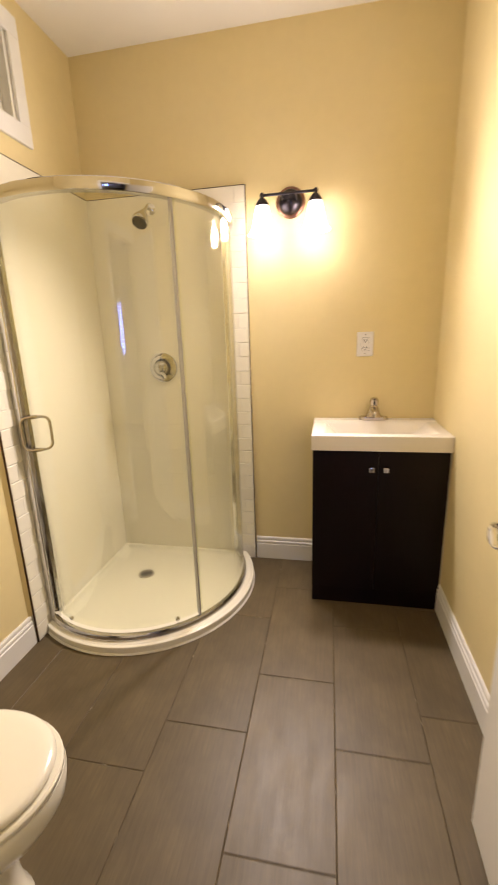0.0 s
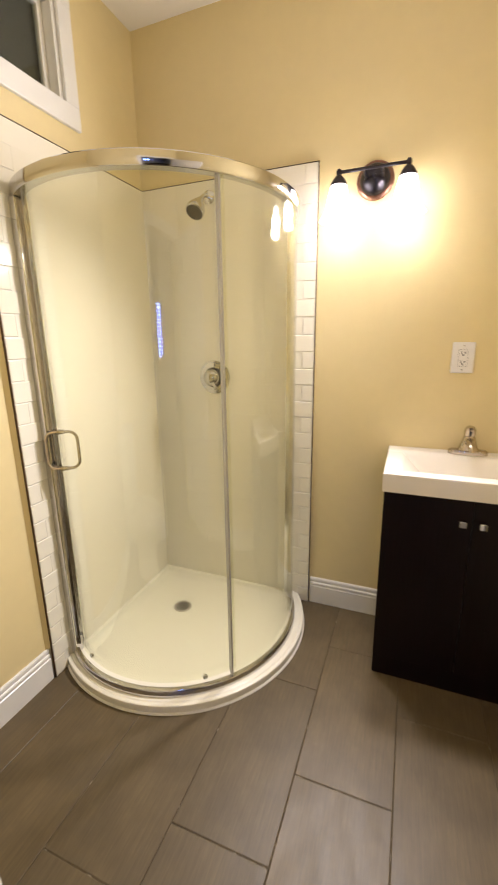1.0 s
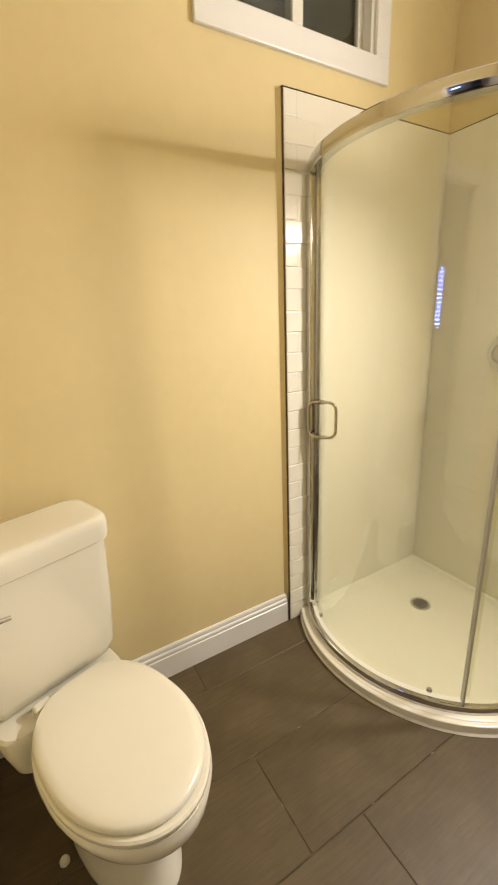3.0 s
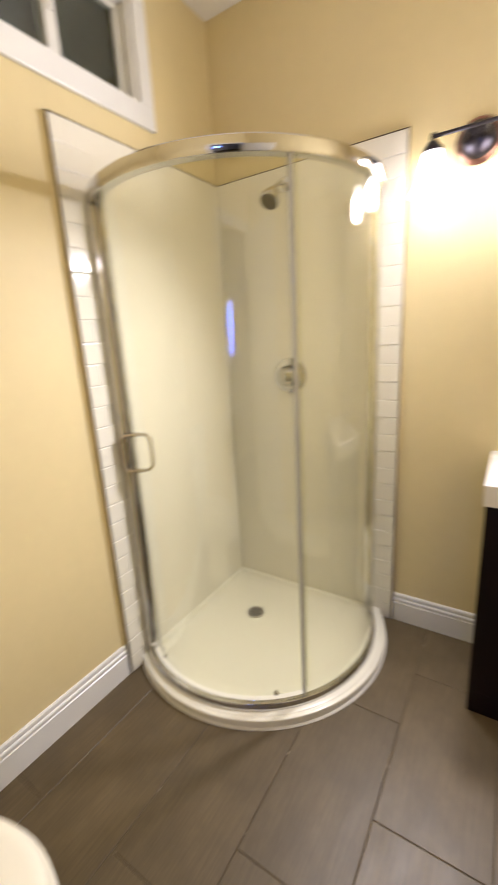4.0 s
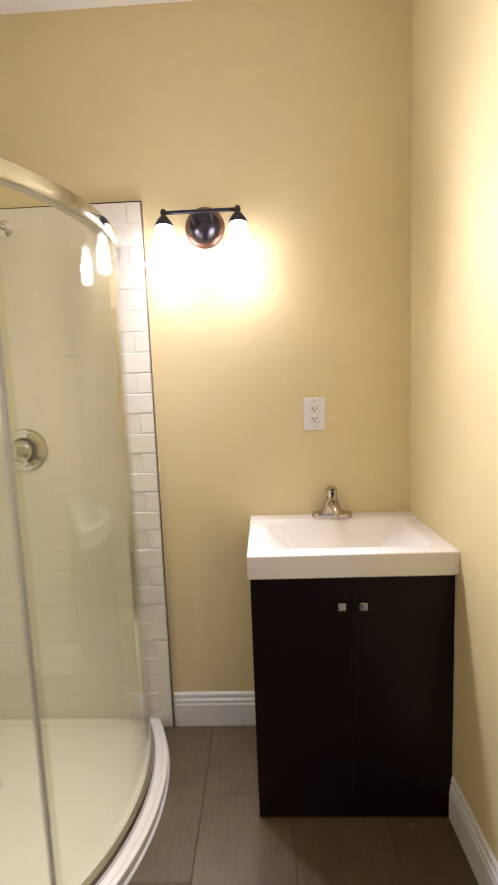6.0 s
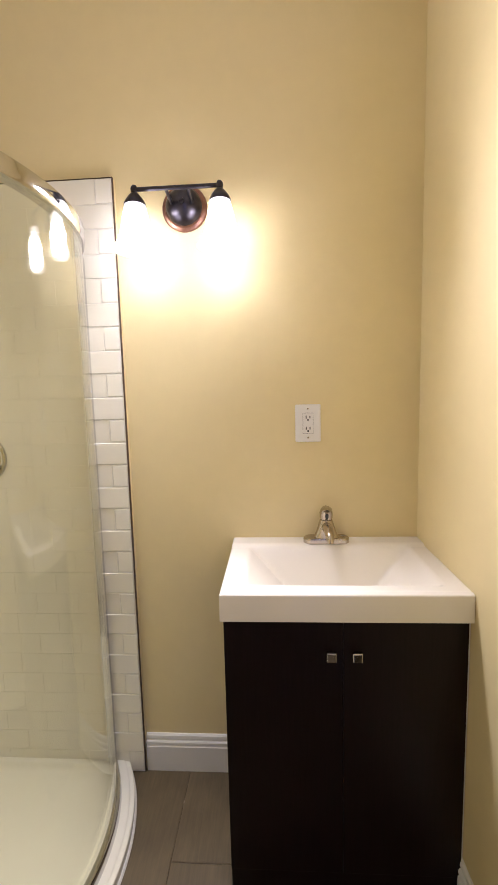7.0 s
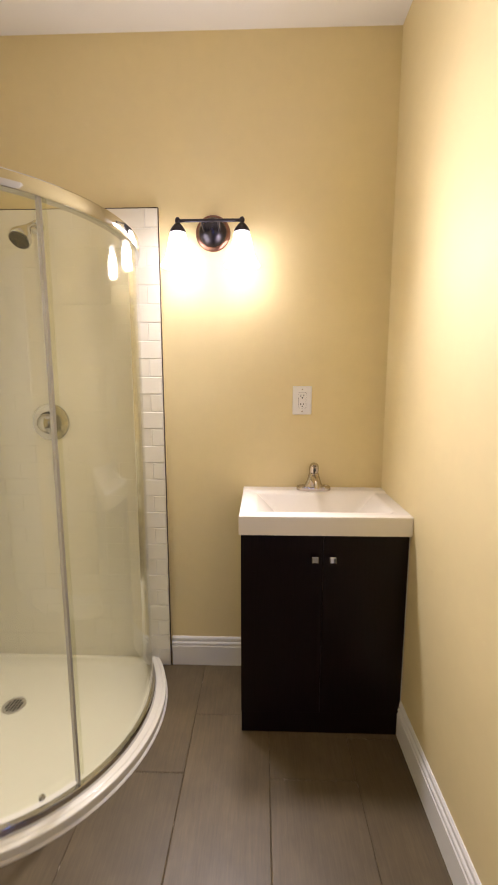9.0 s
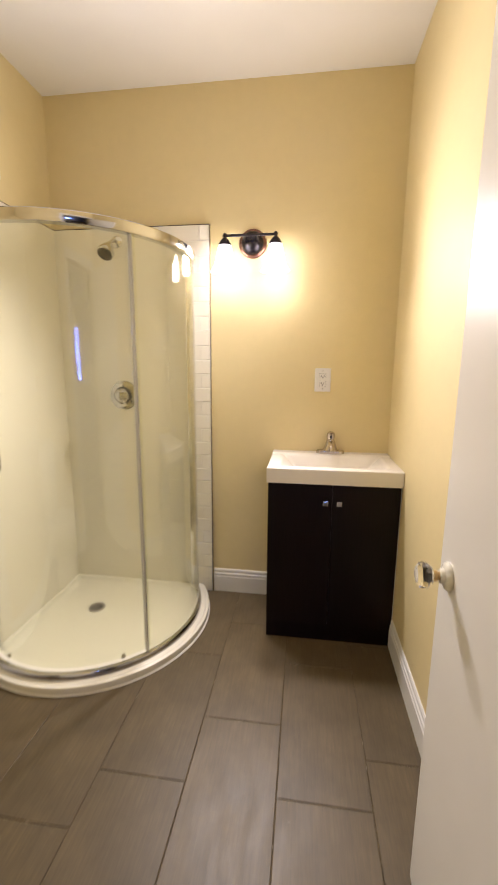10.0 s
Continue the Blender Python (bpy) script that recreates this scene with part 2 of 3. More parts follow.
bm = box(-WALL, 0, SOUTH - WALL, NORTH, 0, WIN_Z0)
add_box(bm, -WALL, 0, SOUTH - WALL, NORTH, WIN_Z1, CEIL)
add_box(bm, -WALL, 0, SOUTH - WALL, WIN_Y0, WIN_Z0, WIN_Z1)
add_box(bm, -WALL, 0, WIN_Y1, NORTH, WIN_Z0, WIN_Z1)
tagged(part("wall_west", bm, wall_paint), "yellow painted wall with a small high window", "wall", kind="structure")
tagged(part("wall_north", box(-WALL, EAST + WALL, NORTH, NORTH + WALL, 0, CEIL), wall_paint), "yellow painted wall behind the shower and vanity", "wall", kind="structure")
tagged(part("wall_east", box(EAST, EAST + WALL, SOUTH - WALL, NORTH, 0, CEIL), wall_paint), "plain yellow painted wall beside the vanity", "wall", kind="structure")
bm = box(0, DOOR_X0, SOUTH - WALL, SOUTH, 0, CEIL)
add_box(bm, DOOR_X1, EAST, SOUTH - WALL, SOUTH, 0, CEIL)
add_box(bm, DOOR_X0, DOOR_X1, SOUTH - WALL, SOUTH, DOOR_TOP, CEIL)
tagged(part("wall_south", bm, wall_paint), "yellow painted wall with the doorway", "wall", kind="structure")

# hall beyond the doorway
HW0, HW1, HZ0, HZ1 = 1.70, 1.94, 1.20, 1.76
bm = box(-WALL, HW0, HALL_S - WALL, HALL_S, 0, CEIL)
add_box(bm, HW1, EAST + 0.95, HALL_S - WALL, HALL_S, 0, CEIL)
add_box(bm, HW0, HW1, HALL_S - WALL, HALL_S, 0, HZ0)
add_box(bm, HW0, HW1, HALL_S - WALL, HALL_S, HZ1, CEIL)
tagged(part("wall_hall_south", bm, hall_paint), "grey painted hall wall with a small window", "wall", kind="structure")
tagged(part("wall_hall_west", box(-WALL, 0, HALL_S, SOUTH - WALL, 0, CEIL), hall_paint), "plain grey painted hall wall", "wall", kind="structure")
tagged(part("wall_hall_east", box(EAST + 0.83, EAST + 0.95, HALL_S, SOUTH - WALL, 0, CEIL), hall_paint), "plain grey painted hall wall", "wall", kind="structure")
tagged(part("wall_hall_north", box(EAST + WALL, EAST + 0.95, SOUTH - WALL, SOUTH, 0, CEIL), hall_paint), "plain grey painted hall wall", "wall", kind="structure")
tagged(part("floor_hall", box(EAST + 0.15, EAST + 0.95, HALL_S - 0.1, SOUTH, -0.10, -0.0035), grout_dark), "dark hall floor", "floor", kind="structure")

window_2 = tagged(part("window_2", box(HW0, HW1, HALL_S - 0.09, HALL_S - 0.07, HZ0, HZ1), dusk_sky), "small hall window with white blinds at blue dusk", "window", kind="structure")
slat_mesh = None
for k in range(14):
    z = HZ0 + 0.020 + k * 0.040
    if slat_mesh is None:
        ob = part("slat", box(-(HW1 - HW0) / 2 + 0.005, (HW1 - HW0) / 2 - 0.005, -0.0125, 0.0125, -0.001, 0.001), slat_paint, window_2)
        slat_mesh = ob.data
    else:
        ob = new("slat", slat_mesh)
        ob.parent = window_2
    ob.matrix_world = pose((HW0 + HW1) / 2, HALL_S - 0.04, z, 62)

# door frame
bm = box(DOOR_X0 - 0.07, DOOR_X0, SOUTH, SOUTH + 0.014, 0, DOOR_TOP + 0.07, 0.003)
add_box(bm, DOOR_X1, DOOR_X1 + 0.07, SOUTH, SOUTH + 0.014, 0, DOOR_TOP + 0.07, 0.003)
add_box(bm, DOOR_X0, DOOR_X1, SOUTH, SOUTH + 0.014, DOOR_TOP, DOOR_TOP + 0.07, 0.003)
tagged(part("trim_door_casing", bm, trim_paint), "white painted door casing", "trim", kind="structure")


def baseboard(name, a, b, inward, parts_label="white painted baseboard with a stepped top edge"):
    """A moulded board from a to b, standing out towards inward."""
    prof = [(0.0, 0.0), (0.014, 0.0), (0.014, 0.096), (0.0105, 0.099), (0.0100, 0.103), (0.0130, 0.106), (0.0130, 0.113), (0.0110, 0.117), (0.0065, 0.120), (0.0065, 0.124), (0.0095, 0.127), (0.0085, 0.137), (0.004, 0.143), (0.0, 0.143)]
    rings = []
    for p in (a, b):
        rings.append([(p[0] + inward[0] * d, p[1] + inward[1] * d, z) for d, z in prof])
    return tagged(part(name, loft(rings), trim_paint), parts_label, "baseboard", kind="structure")


baseboard("baseboard_west", (0, SOUTH), (0, 1.608), (1, 0))
baseboard("baseboard_north", (0.897, NORTH), (EAST - 0.016, NORTH), (0, -1))
baseboard("baseboard_east", (EAST, SOUTH + 0.02), (EAST, 2.4995), (-1, 0))
baseboard("baseboard_south", (0.016, SOUTH), (DOOR_X0 - 0.072, SOUTH), (0, 1))

# ---- bathroom window ----
win = tagged(new("window_1"), "small white sliding window, dark at night", "window", kind="structure")
T = 0.075
bm = box(0.0, 0.016, WIN_Y0 - T, WIN_Y1 + 0.062, WIN_Z0 - T, WIN_Z0 + 0.004, 0.003)
add_box(bm, 0.0, 0.016, WIN_Y0 - T, WIN_Y1 + 0.062, WIN_Z1 - 0.004, WIN_Z1 + T, 0.003)
add_box(bm, 0.0, 0.0155, WIN_Y0 - T, WIN_Y0 + 0.004, WIN_Z0 + 0.0035, WIN_Z1 - 0.0035, 0.003)
add_box(bm, 0.0, 0.0155, WIN_Y1 - 0.004, WIN_Y1 + 0.062, WIN_Z0 + 0.0035, WIN_Z1 - 0.0035, 0.003)
part("casing", bm, trim_paint, win)
bm = box(-0.080, -0.0005, WIN_Y0 + 0.0005, WIN_Y1 - 0.0005, WIN_Z0 + 0.0005, WIN_Z0 + 0.012, 0.002)
add_box(bm, -0.080, -0.0005, WIN_Y0 + 0.0005, WIN_Y1 - 0.0005, WIN_Z1 - 0.012, WIN_Z1 - 0.0005, 0.002)
add_box(bm, -0.080, -0.0005, WIN_Y0 + 0.0005, WIN_Y0 + 0.020, WIN_Z0 + 0.0125, WIN_Z1 - 0.0125, 0.002)
add_box(bm, -0.080, -0.0005, WIN_Y1 - 0.020, WIN_Y1 - 0.0005, WIN_Z0 + 0.0125, WIN_Z1 - 0.0125, 0.002)
part("window_frame", bm, vinyl, win)
YM = 1.708
for y0, y1, x, left, right in ((WIN_Y0 + 0.021, YM + 0.022, -0.030, 0.026, 0.042), (YM - 0.020, WIN_Y1 - 0.021, -0.053, 0.042, 0.022)):
    sash = box(x - 0.011, x + 0.011, y0, y1, WIN_Z0 + 0.0125, WIN_Z0 + 0.030, 0.002)
    add_box(sash, x - 0.011, x + 0.011, y0, y1, WIN_Z1 - 0.030, WIN_Z1 - 0.0125, 0.002)
    add_box(sash, x - 0.011, x + 0.011, y0, y0 + left, WIN_Z0 + 0.0305, WIN_Z1 - 0.0305, 0.002)
    add_box(sash, x - 0.011, x + 0.011, y1 - right, y1, WIN_Z0 + 0.0305, WIN_Z1 - 0.0305, 0.002)
    s = part("sash", sash, vinyl, win)
    part("pane", box(x - 0.002, x + 0.002, y0 + left, y1 - right, WIN_Z0 + 0.030, WIN_Z1 - 0.030), window_glass, s, "dark glass pane")
part("insect_screen", box(-0.076, -0.074, WIN_Y0 + 0.02, WIN_Y1 - 0.02, WIN_Z0 + 0.022, WIN_Z1 - 0.022), screen_dark, win, "dark insect screen")
part("latch", box(-0.0188, -0.010, YM - 0.008, YM + 0.008, 2.38, 2.44, 0.003), vinyl, win)

# ---- door, standing open along the wall ----
DOOR_W, DOOR_T = 0.762, 0.035
free, hinge = Vector((1.727, 1.166)), Vector((1.712, 0.404))
ang = math.degrees(math.atan2(free.y - hinge.y, free.x - hinge.x))
door = tagged(new("door_1"), "white flat door standing open, with a glass knob", "door", kind="structure")
door.matrix_world = pose(hinge.x, hinge.y, 0.010, 0, 0, ang)
part("leaf", box(0, DOOR_W, -DOOR_T, 0, 0, 2.02, 0.0015), door_paint, door)
KX, KZ = DOOR_W - 0.060, 0.898
m_out = Matrix.Translation((KX, 0, KZ)) @ pose(0, 0, 0, -90)
rosette = part("rosette", lathe([(0.0005, 0.0), (0.031, 0.0), (0.031, 0.004), (0.027, 0.009), (0.018, 0.012), (0.014, 0.020), (0.0005, 0.020)], 36, m_out), porcelain, door, "white porcelain rosette", True)
part("shank", lathe([(0.0005, 0.018), (0.0095, 0.018), (0.0095, 0.024), (0.0115, 0.026), (0.0115, 0.034), (0.0005, 0.034)], 24, m_out), brass, rosette, "aged brass shank", True)
part("knob", lathe([(0.0005, 0.033), (0.013, 0.033), (0.020, 0.037), (0.0265, 0.045), (0.0285, 0.053), (0.026, 0.061), (0.018, 0.067), (0.0005, 0.068)], 12, m_out), knob_glass, rosette, "faceted clear glass knob")
m_in = Matrix.Translation((KX, -DOOR_T, KZ)) @ pose(0, 0, 0, 90)
rosette = part("rosette", lathe([(0.0005, 0.0), (0.031, 0.0), (0.031, 0.004), (0.027, 0.009), (0.018, 0.012), (0.014, 0.020), (0.0005, 0.020)], 36, m_in), porcelain, door, "white porcelain rosette", True)
part("knob", lathe([(0.0005, 0.019), (0.012, 0.019), (0.0265, 0.040), (0.026, 0.056), (0.018, 0.062), (0.0005, 0.063)], 12, m_in), knob_glass, rosette, "faceted clear glass knob")
for z in (0.18, 1.0, 1.82):
    part("door_hinge", lathe([(0.0005, -0.045), (0.006, -0.045), (0.006, 0.045), (0.0005, 0.045)], 16, Matrix.Translation((-0.004, 0.004, z))), nickel, door, "", True)

hook = thing("wall_hook", "small white peg hook on the yellow wall", "hook", pose(EAST, 1.262, 1.385))
part("hook_plate", box(-0.004, 0.0, -0.010, 0.010, -0.014, 0.014, 0.002), plate_plastic, hook)
part("peg", tube([(-0.003, 0, 0), (-0.05, 0, 0.0), (-0.078, 0, 0.002), (-0.088, 0, 0.004)], [0.004, 0.004, 0.0045, 0.003]), plate_plastic, hook, "", True)

# ---- tiled surround ----
COURSE, LENGTH, TOP = 0.0767, 0.1525, 2.075
END_W, END_S = 0.890, 1.616
bm = box(0.0183, END_W, NORTH - 0.0183, NORTH, 0, TOP)
surround_n = tagged(part("wall_tiles_north", bm, grout_white), "glossy white subway tile on the shower wall", "tiled wall", kind="structure")
bm = box(0, 0.0183, END_S, NORTH, 0, TOP)
surround_w = tagged(part("wall_tiles_west", bm, grout_white), "glossy white subway tile on the shower wall", "tiled wall", kind="structure")
# dark strips on the tile edges; the north top one paints a shadow line
for parent, strip in ((surround_n, box(END_W + 0.0005, END_W + 0.0030, NORTH - 0.0222, NORTH - 0.0135, 0, TOP + 0.002)), (surround_w, box(0.0135, 0.0222, END_S - 0.0030, END_S - 0.0005, 0, TOP + 0.002)),
                      (surround_n, box(0.022, END_W + 0.002, NORTH - 0.020, NORTH, TOP + 0.0021, TOP + 0.0027)), (surround_w, box(0, 0.020, END_S - 0.0030, NORTH - 0.001, TOP + 0.0021, TOP + 0.0034))):
    part("edge_line", strip, dark_edge, parent, "thin dark brown strip along the tile edge")
part("paint_bead", box(END_W + 0.0004, END_W + 0.0034, NORTH - 0.0130, NORTH, 0, TOP), wall_paint, surround_n, "yellow painted bead")
# added wedge, sloped to catch the lamp where the tile's end lies in shade
part("added_wedge", loft([[(0.0, END_S - 0.0004, z), (0.0130, END_S - 0.0004, z), (0.0130, END_S - 0.0036, z), (0.0, END_S - 0.017, z)] for z in (0.143, TOP)]), wall_paint, surround_w, "added yellow wedge over the shaded tile end")

# ---- shower pan ----
pan = thing("shower_pan", "white acrylic curved corner shower pan with a drain", "shower pan", pose(0, 0, 0))
R_OUT = 0.586
EDGE_C = (0.339, 2.171)


def pan_edge(r, n=64):
    """The curved front at radius r, from the west wall to the north wall."""
    a0 = -math.degrees(math.acos(max(-1, min(1, (0.0135 - EDGE_C[0]) / r))))
    a1 = math.degrees(math.asin((NORTH - 0.0135 - EDGE_C[1]) / r))
    return [(EDGE_C[0] + r * math.cos(radians(a0 + (a1 - a0) * k / n)), EDGE_C[1] + r * math.sin(radians(a0 + (a1 - a0) * k / n))) for k in range(n + 1)]


def pan_ring(r, inset, z):
    """A closed ring: the curved front, then the corner, held in from the walls by inset."""
    lo, hi = 0.0135 + inset, NORTH - 0.0135 - inset
    pts = [(max(lo, x), min(hi, y)) for x, y in pan_edge(r)]
    first, last = pts[0], pts[-1]
    for k in range(1, 12):
        pts.append((last[0] + (lo - last[0]) * k / 12, hi))
    pts.append((lo, hi))
    for k in range(1, 12):
        pts.append((lo, hi + (first[1] - hi) * k / 12))
    return [(x, y, z) for x, y in pts]


rim_profile = ((0.003, 0, 0.0), (0.002, 0, 0.015), (0.001, 0, 0.034), (0.0015, 0, 0.0365), (0.0035, 0, 0.0382), (0.007, 0, 0.0389), (0.0150, 0, 0.0394), (0.0165, 0.001, 0.0400),
               (0.0180, 0.003, 0.0418), (0.0205, 0.004, 0.0432), (0.068, 0.020, 0.0440), (0.073, 0.023, 0.0425), (0.080, 0.027, 0.0370), (0.092, 0.032, 0.0290), (0.120, 0.042, 0.0225), (0.155, 0.060, 0.0175), (0.165, 0.070, 0.0160), (0.19, 0.10, 0.0150))
rings = [pan_ring(R_OUT - inward, inset, z) for inward, inset, z in rim_profile]
rings.append([((x - 0.288) * 0.15 + 0.288, (y - 2.196) * 0.15 + 2.196, 0.0120) for x, y, z in rings[-1]])
part("pan_body", loft(rings), acrylic, pan, "", True)
bead = [[(x, y, z) for x, y in pan_edge(R_OUT + grow)] for grow, z in ((-0.004, 0.0005), (0.0045, 0.0005), (0.0030, 0.0045), (-0.0015, 0.0075), (-0.004, 0.0075))]
part("caulk_bead", loft(bead + bead[:1], closed=False, cap=False), caulk, pan, "white caulk line along the floor", True)
drain = part("drain_ring", lathe([(0.0005, 0.0), (0.046, 0.0), (0.046, 0.0030), (0.043, 0.0042), (0.038, 0.0030), (0.037, 0.0012), (0.0005, 0.0012)], 40, Matrix.Translation((0.288, 2.196, 0.0128))), drain_steel, pan, "round metal drain", True)
# solid black blocks paint the shade of the drain holes
bm = bmesh.new()
for k in range(-2, 3):
    for c in range(-2, 3):
        if math.hypot(k, c) < 2.5:
            add_box(bm, 0.288 + c * 0.0128 - 0.0045, 0.288 + c * 0.0128 + 0.0045, 2.196 + k * 0.0128 - 0.0045, 2.196 + k * 0.0128 + 0.0045, 0.0138, 0.0146)
tagged(part("drain_hole_shade", bm, hole_shade_black, drain), kind="stuff")

# ---- shower enclosure ----
enc = thing("shower_enclosure", "curved clear glass shower enclosure in a chrome frame", "shower enclosure", pose(0, 0, 0))
RG = 0.532
A0 = -math.degrees(math.acos((0.022 - PAN_C[0]) / RG))
A1 = math.degrees(math.asin((NORTH - 0.022 - PAN_C[1]) / RG))
rail = [(RG - 0.024, 1.836), (RG + 0.0085, 1.836), (RG + 0.0105, 1.838), (RG + 0.0140, 1.853), (RG + 0.014, 1.874), (RG + 0.010, 1.878), (RG - 0.024, 1.878), (RG - 0.028, 1.874), (RG - 0.028, 1.840)]
part("top_rail", arc_sweep(rail, PAN_C, A0 + 0.3, A1 - 0.3, 96), chrome, enc, "bright chrome curved top rail", True)
track = [(RG - 0.007, 0.0444), (RG + 0.0165, 0.0444), (RG + 0.0135, 0.0700), (RG + 0.0118, 0.0722), (RG + 0.006, 0.0730), (RG - 0.005, 0.0730), (RG - 0.007, 0.0715)]
part("bottom_track", arc_sweep(track, PAN_C, A0 + 0.3, A1 - 0.3, 96), chrome, enc, "chrome bottom track", True)
SEAM = -40.5


def pane(r, a0, a1, z0, z1, steps):
    return arc_sweep([(r - 0.003, z0), (r + 0.003, z0), (r + 0.003, z1), (r - 0.003, z1)], PAN_C, a0, a1, steps)


fixed = part("fixed_panel", pane(RG, SEAM, A1 - 1.2, 0.068, 1.845, 40), shower_glass, enc, "curved clear fixed glass panel", True)
slide = part("sliding_door", pane(RG - 0.022, A0 + 2.6, SEAM + 3.0, 0.078, 1.845, 48), shower_glass, enc, "curved clear sliding glass door", True)
fixed.visible_shadow = False
slide.visible_shadow = False
seal = Mat("clear_vinyl_seal", (0.62, 0.60, 0.55), 0.25)
seal.b.inputs["Transmission Weight"].default_value = 0.35
part("edge_seal", arc_sweep([(RG - 0.018, 0.074), (RG + 0.005, 0.074), (RG + 0.005, 1.838), (RG - 0.018, 1.838)], PAN_C, SEAM - 0.45, SEAM + 0.35, 3), seal.m, enc, "grey translucent edge seal")


def jamb(x0, x1, y0, y1):
    bm = box(x0, x1, y0, y1, 0.0450, 1.836, 0.003)
    return part("jamb", bm, chrome, enc, "chrome wall jamb")


ya = PAN_C[1] - math.sqrt(RG ** 2 - (0.035 - PAN_C[0]) ** 2)
xa = PAN_C[0] + math.sqrt(RG ** 2 - (NORTH - 0.035 - PAN_C[1]) ** 2)
jamb(0.0205, 0.050, ya - 0.019, ya + 0.024)
jamb(xa - 0.012, xa + 0.012, NORTH - 0.044, NORTH - 0.0205)
# the sliding door's edge strip
ae = A0 + 3.4
part("door_strip", arc_sweep([(RG - 0.030, 0.080), (RG - 0.014, 0.080), (RG - 0.014, 1.838), (RG - 0.030, 1.838)], PAN_C, ae - 1.0, ae + 1.0, 3), chrome, slide, "chrome door edge strip")


def d_loop(z0, z1, reach, r):
    """One side of a pull handle, in a plane of reach and height."""
    pts = []
    for cx, cz, a in ((reach - r, z1 - r, 90), (reach - r, z0 + r, 0)):
        for k in range(7):
            t = radians(a - 15 * k)
            pts.append((cx + r * math.cos(t), cz + r * math.sin(t)))
    return [(0.0, z1)] + pts + [(0.0, z0)]


# pull handle through the glass
hx, hy, hdir = 0.094, 1.732, math.atan2(0.064, 0.094)
for side, reach in ((1, 0.056), (-1, 0.056)):
    pts = [(hx + side * u * math.cos(hdir), hy + side * u * math.sin(hdir), z) for u, z in d_loop(0.893, 1.037, reach, 0.030)]
    part("pull_handle", tube(pts, 0.0062, 14), nickel, slide, "brushed metal pull handle", True)
for z in (0.893, 1.037):
    pts = [(hx - 0.012 * math.cos(hdir), hy - 0.012 * math.sin(hdir), z), (hx + 0.012 * math.cos(hdir), hy + 0.012 * math.sin(hdir), z)]
    part("handle_washer", tube(pts, 0.0095, 16), nickel, slide, "", True)
for a in (-112.0, -52.0):
    for z in (0.078,):
        rr = RG - 0.028
        p = Vector((PAN_C[0] + rr * math.cos(radians(a)), PAN_C[1] + rr * math.sin(radians(a)), z))
        out = Vector((math.cos(radians(a)), math.sin(radians(a)), 0))
        part("roller", tube([p - out * 0.005, p - out * 0.003, p + out * 0.006, p + out * 0.008], [0.007, 0.0100, 0.0100, 0.007], 18), chrome, slide, "small chrome door guide", True)

# ---- shower head and valve ----
head = thing("showerhead", "chrome shower head on a short arm, dark face", "shower head", pose(0.380, NORTH - 0.020, 2.005))
part("flange", lathe([(0.0005, 0.0), (0.030, 0.0), (0.030, 0.003), (0.024, 0.009), (0.012, 0.012), (0.0005, 0.012)], 32, pose(0, 0, 0, 90)), chrome, head, "", True)
part("arm", tube([(0, -0.006, 0), (0, -0.030, 0.000), (0, -0.050, -0.006), (-0.001, -0.066, -0.018), (-0.002, -0.076, -0.028)], 0.0085, 14), chrome, head, "", True)
hm = look((-0.003, -0.078, -0.030), (-0.010, -0.150, -0.118))
part("ball_joint", lathe([(0.0005, 0.014), (0.010, 0.010), (0.014, 0.0), (0.010, -0.010), (0.0005, -0.014)], 24, hm), chrome, head, "", True)
shell = part("head_shell", lathe([(0.0005, -0.006), (0.018, -0.006), (0.023, -0.020), (0.031, -0.034), (0.037, -0.050), (0.0415, -0.062), (0.0415, -0.080), (0.0390, -0.082), (0.0005, -0.082)], 36, hm), chrome, head, "", True)
part("spray_face", lathe([(0.0005, -0.0825), (0.0365, -0.0825), (0.0355, -0.085), (0.0005, -0.0855)], 32, hm), nozzle_shadow_dark, shell, "dark rubber spray face", True)
valve = thing("shower_valve", "round chrome shower valve with a lever", "shower valve", pose(0.382, NORTH - 0.0202, 1.184))
vm = pose(0, 0, 0, 90)
part("escutcheon", lathe([(0.0005, 0.0), (0.083, 0.0), (0.0835, 0.004), (0.081, 0.009), (0.075, 0.0115), (0.071, 0.0105), (0.066, 0.0115), (0.050, 0.014), (0.0005, 0.015)], 48, vm), polished, valve, "", True)
# dark ring added for the shadow gap between plate and hub
part("shadow_ring", lathe([(0.0005, 0.014), (0.050, 0.014), (0.050, 0.020), (0.046, 0.023), (0.0005, 0.023)], 36, vm), nozzle_shadow_dark, valve, "added dark ring for the shadow behind the handle", True)
part("handle_hub", lathe([(0.0005, 0.022), (0.041, 0.022), (0.043, 0.030), (0.041, 0.046), (0.033, 0.060), (0.018, 0.068), (0.0005, 0.070)], 36, vm), polished, valve, "", True)
part("lever", tube([(0.004, -0.050, -0.008), (0.014, -0.056, -0.022), (0.028, -0.062, -0.040), (0.036, -0.064, -0.052)], [0.012, 0.010, 0.009, 0.011], 16), polished, valve, "", True)
for sx, sz in ((0.0, 0.066), (0.0, -0.066)):
    part("screw", lathe([(0.0005, 0.008), (0.005, 0.008), (0.004, 0.012), (0.0005, 0.0125)], 14, Matrix.Translation((sx, 0, sz)) @ vm), nickel, valve, "", True)

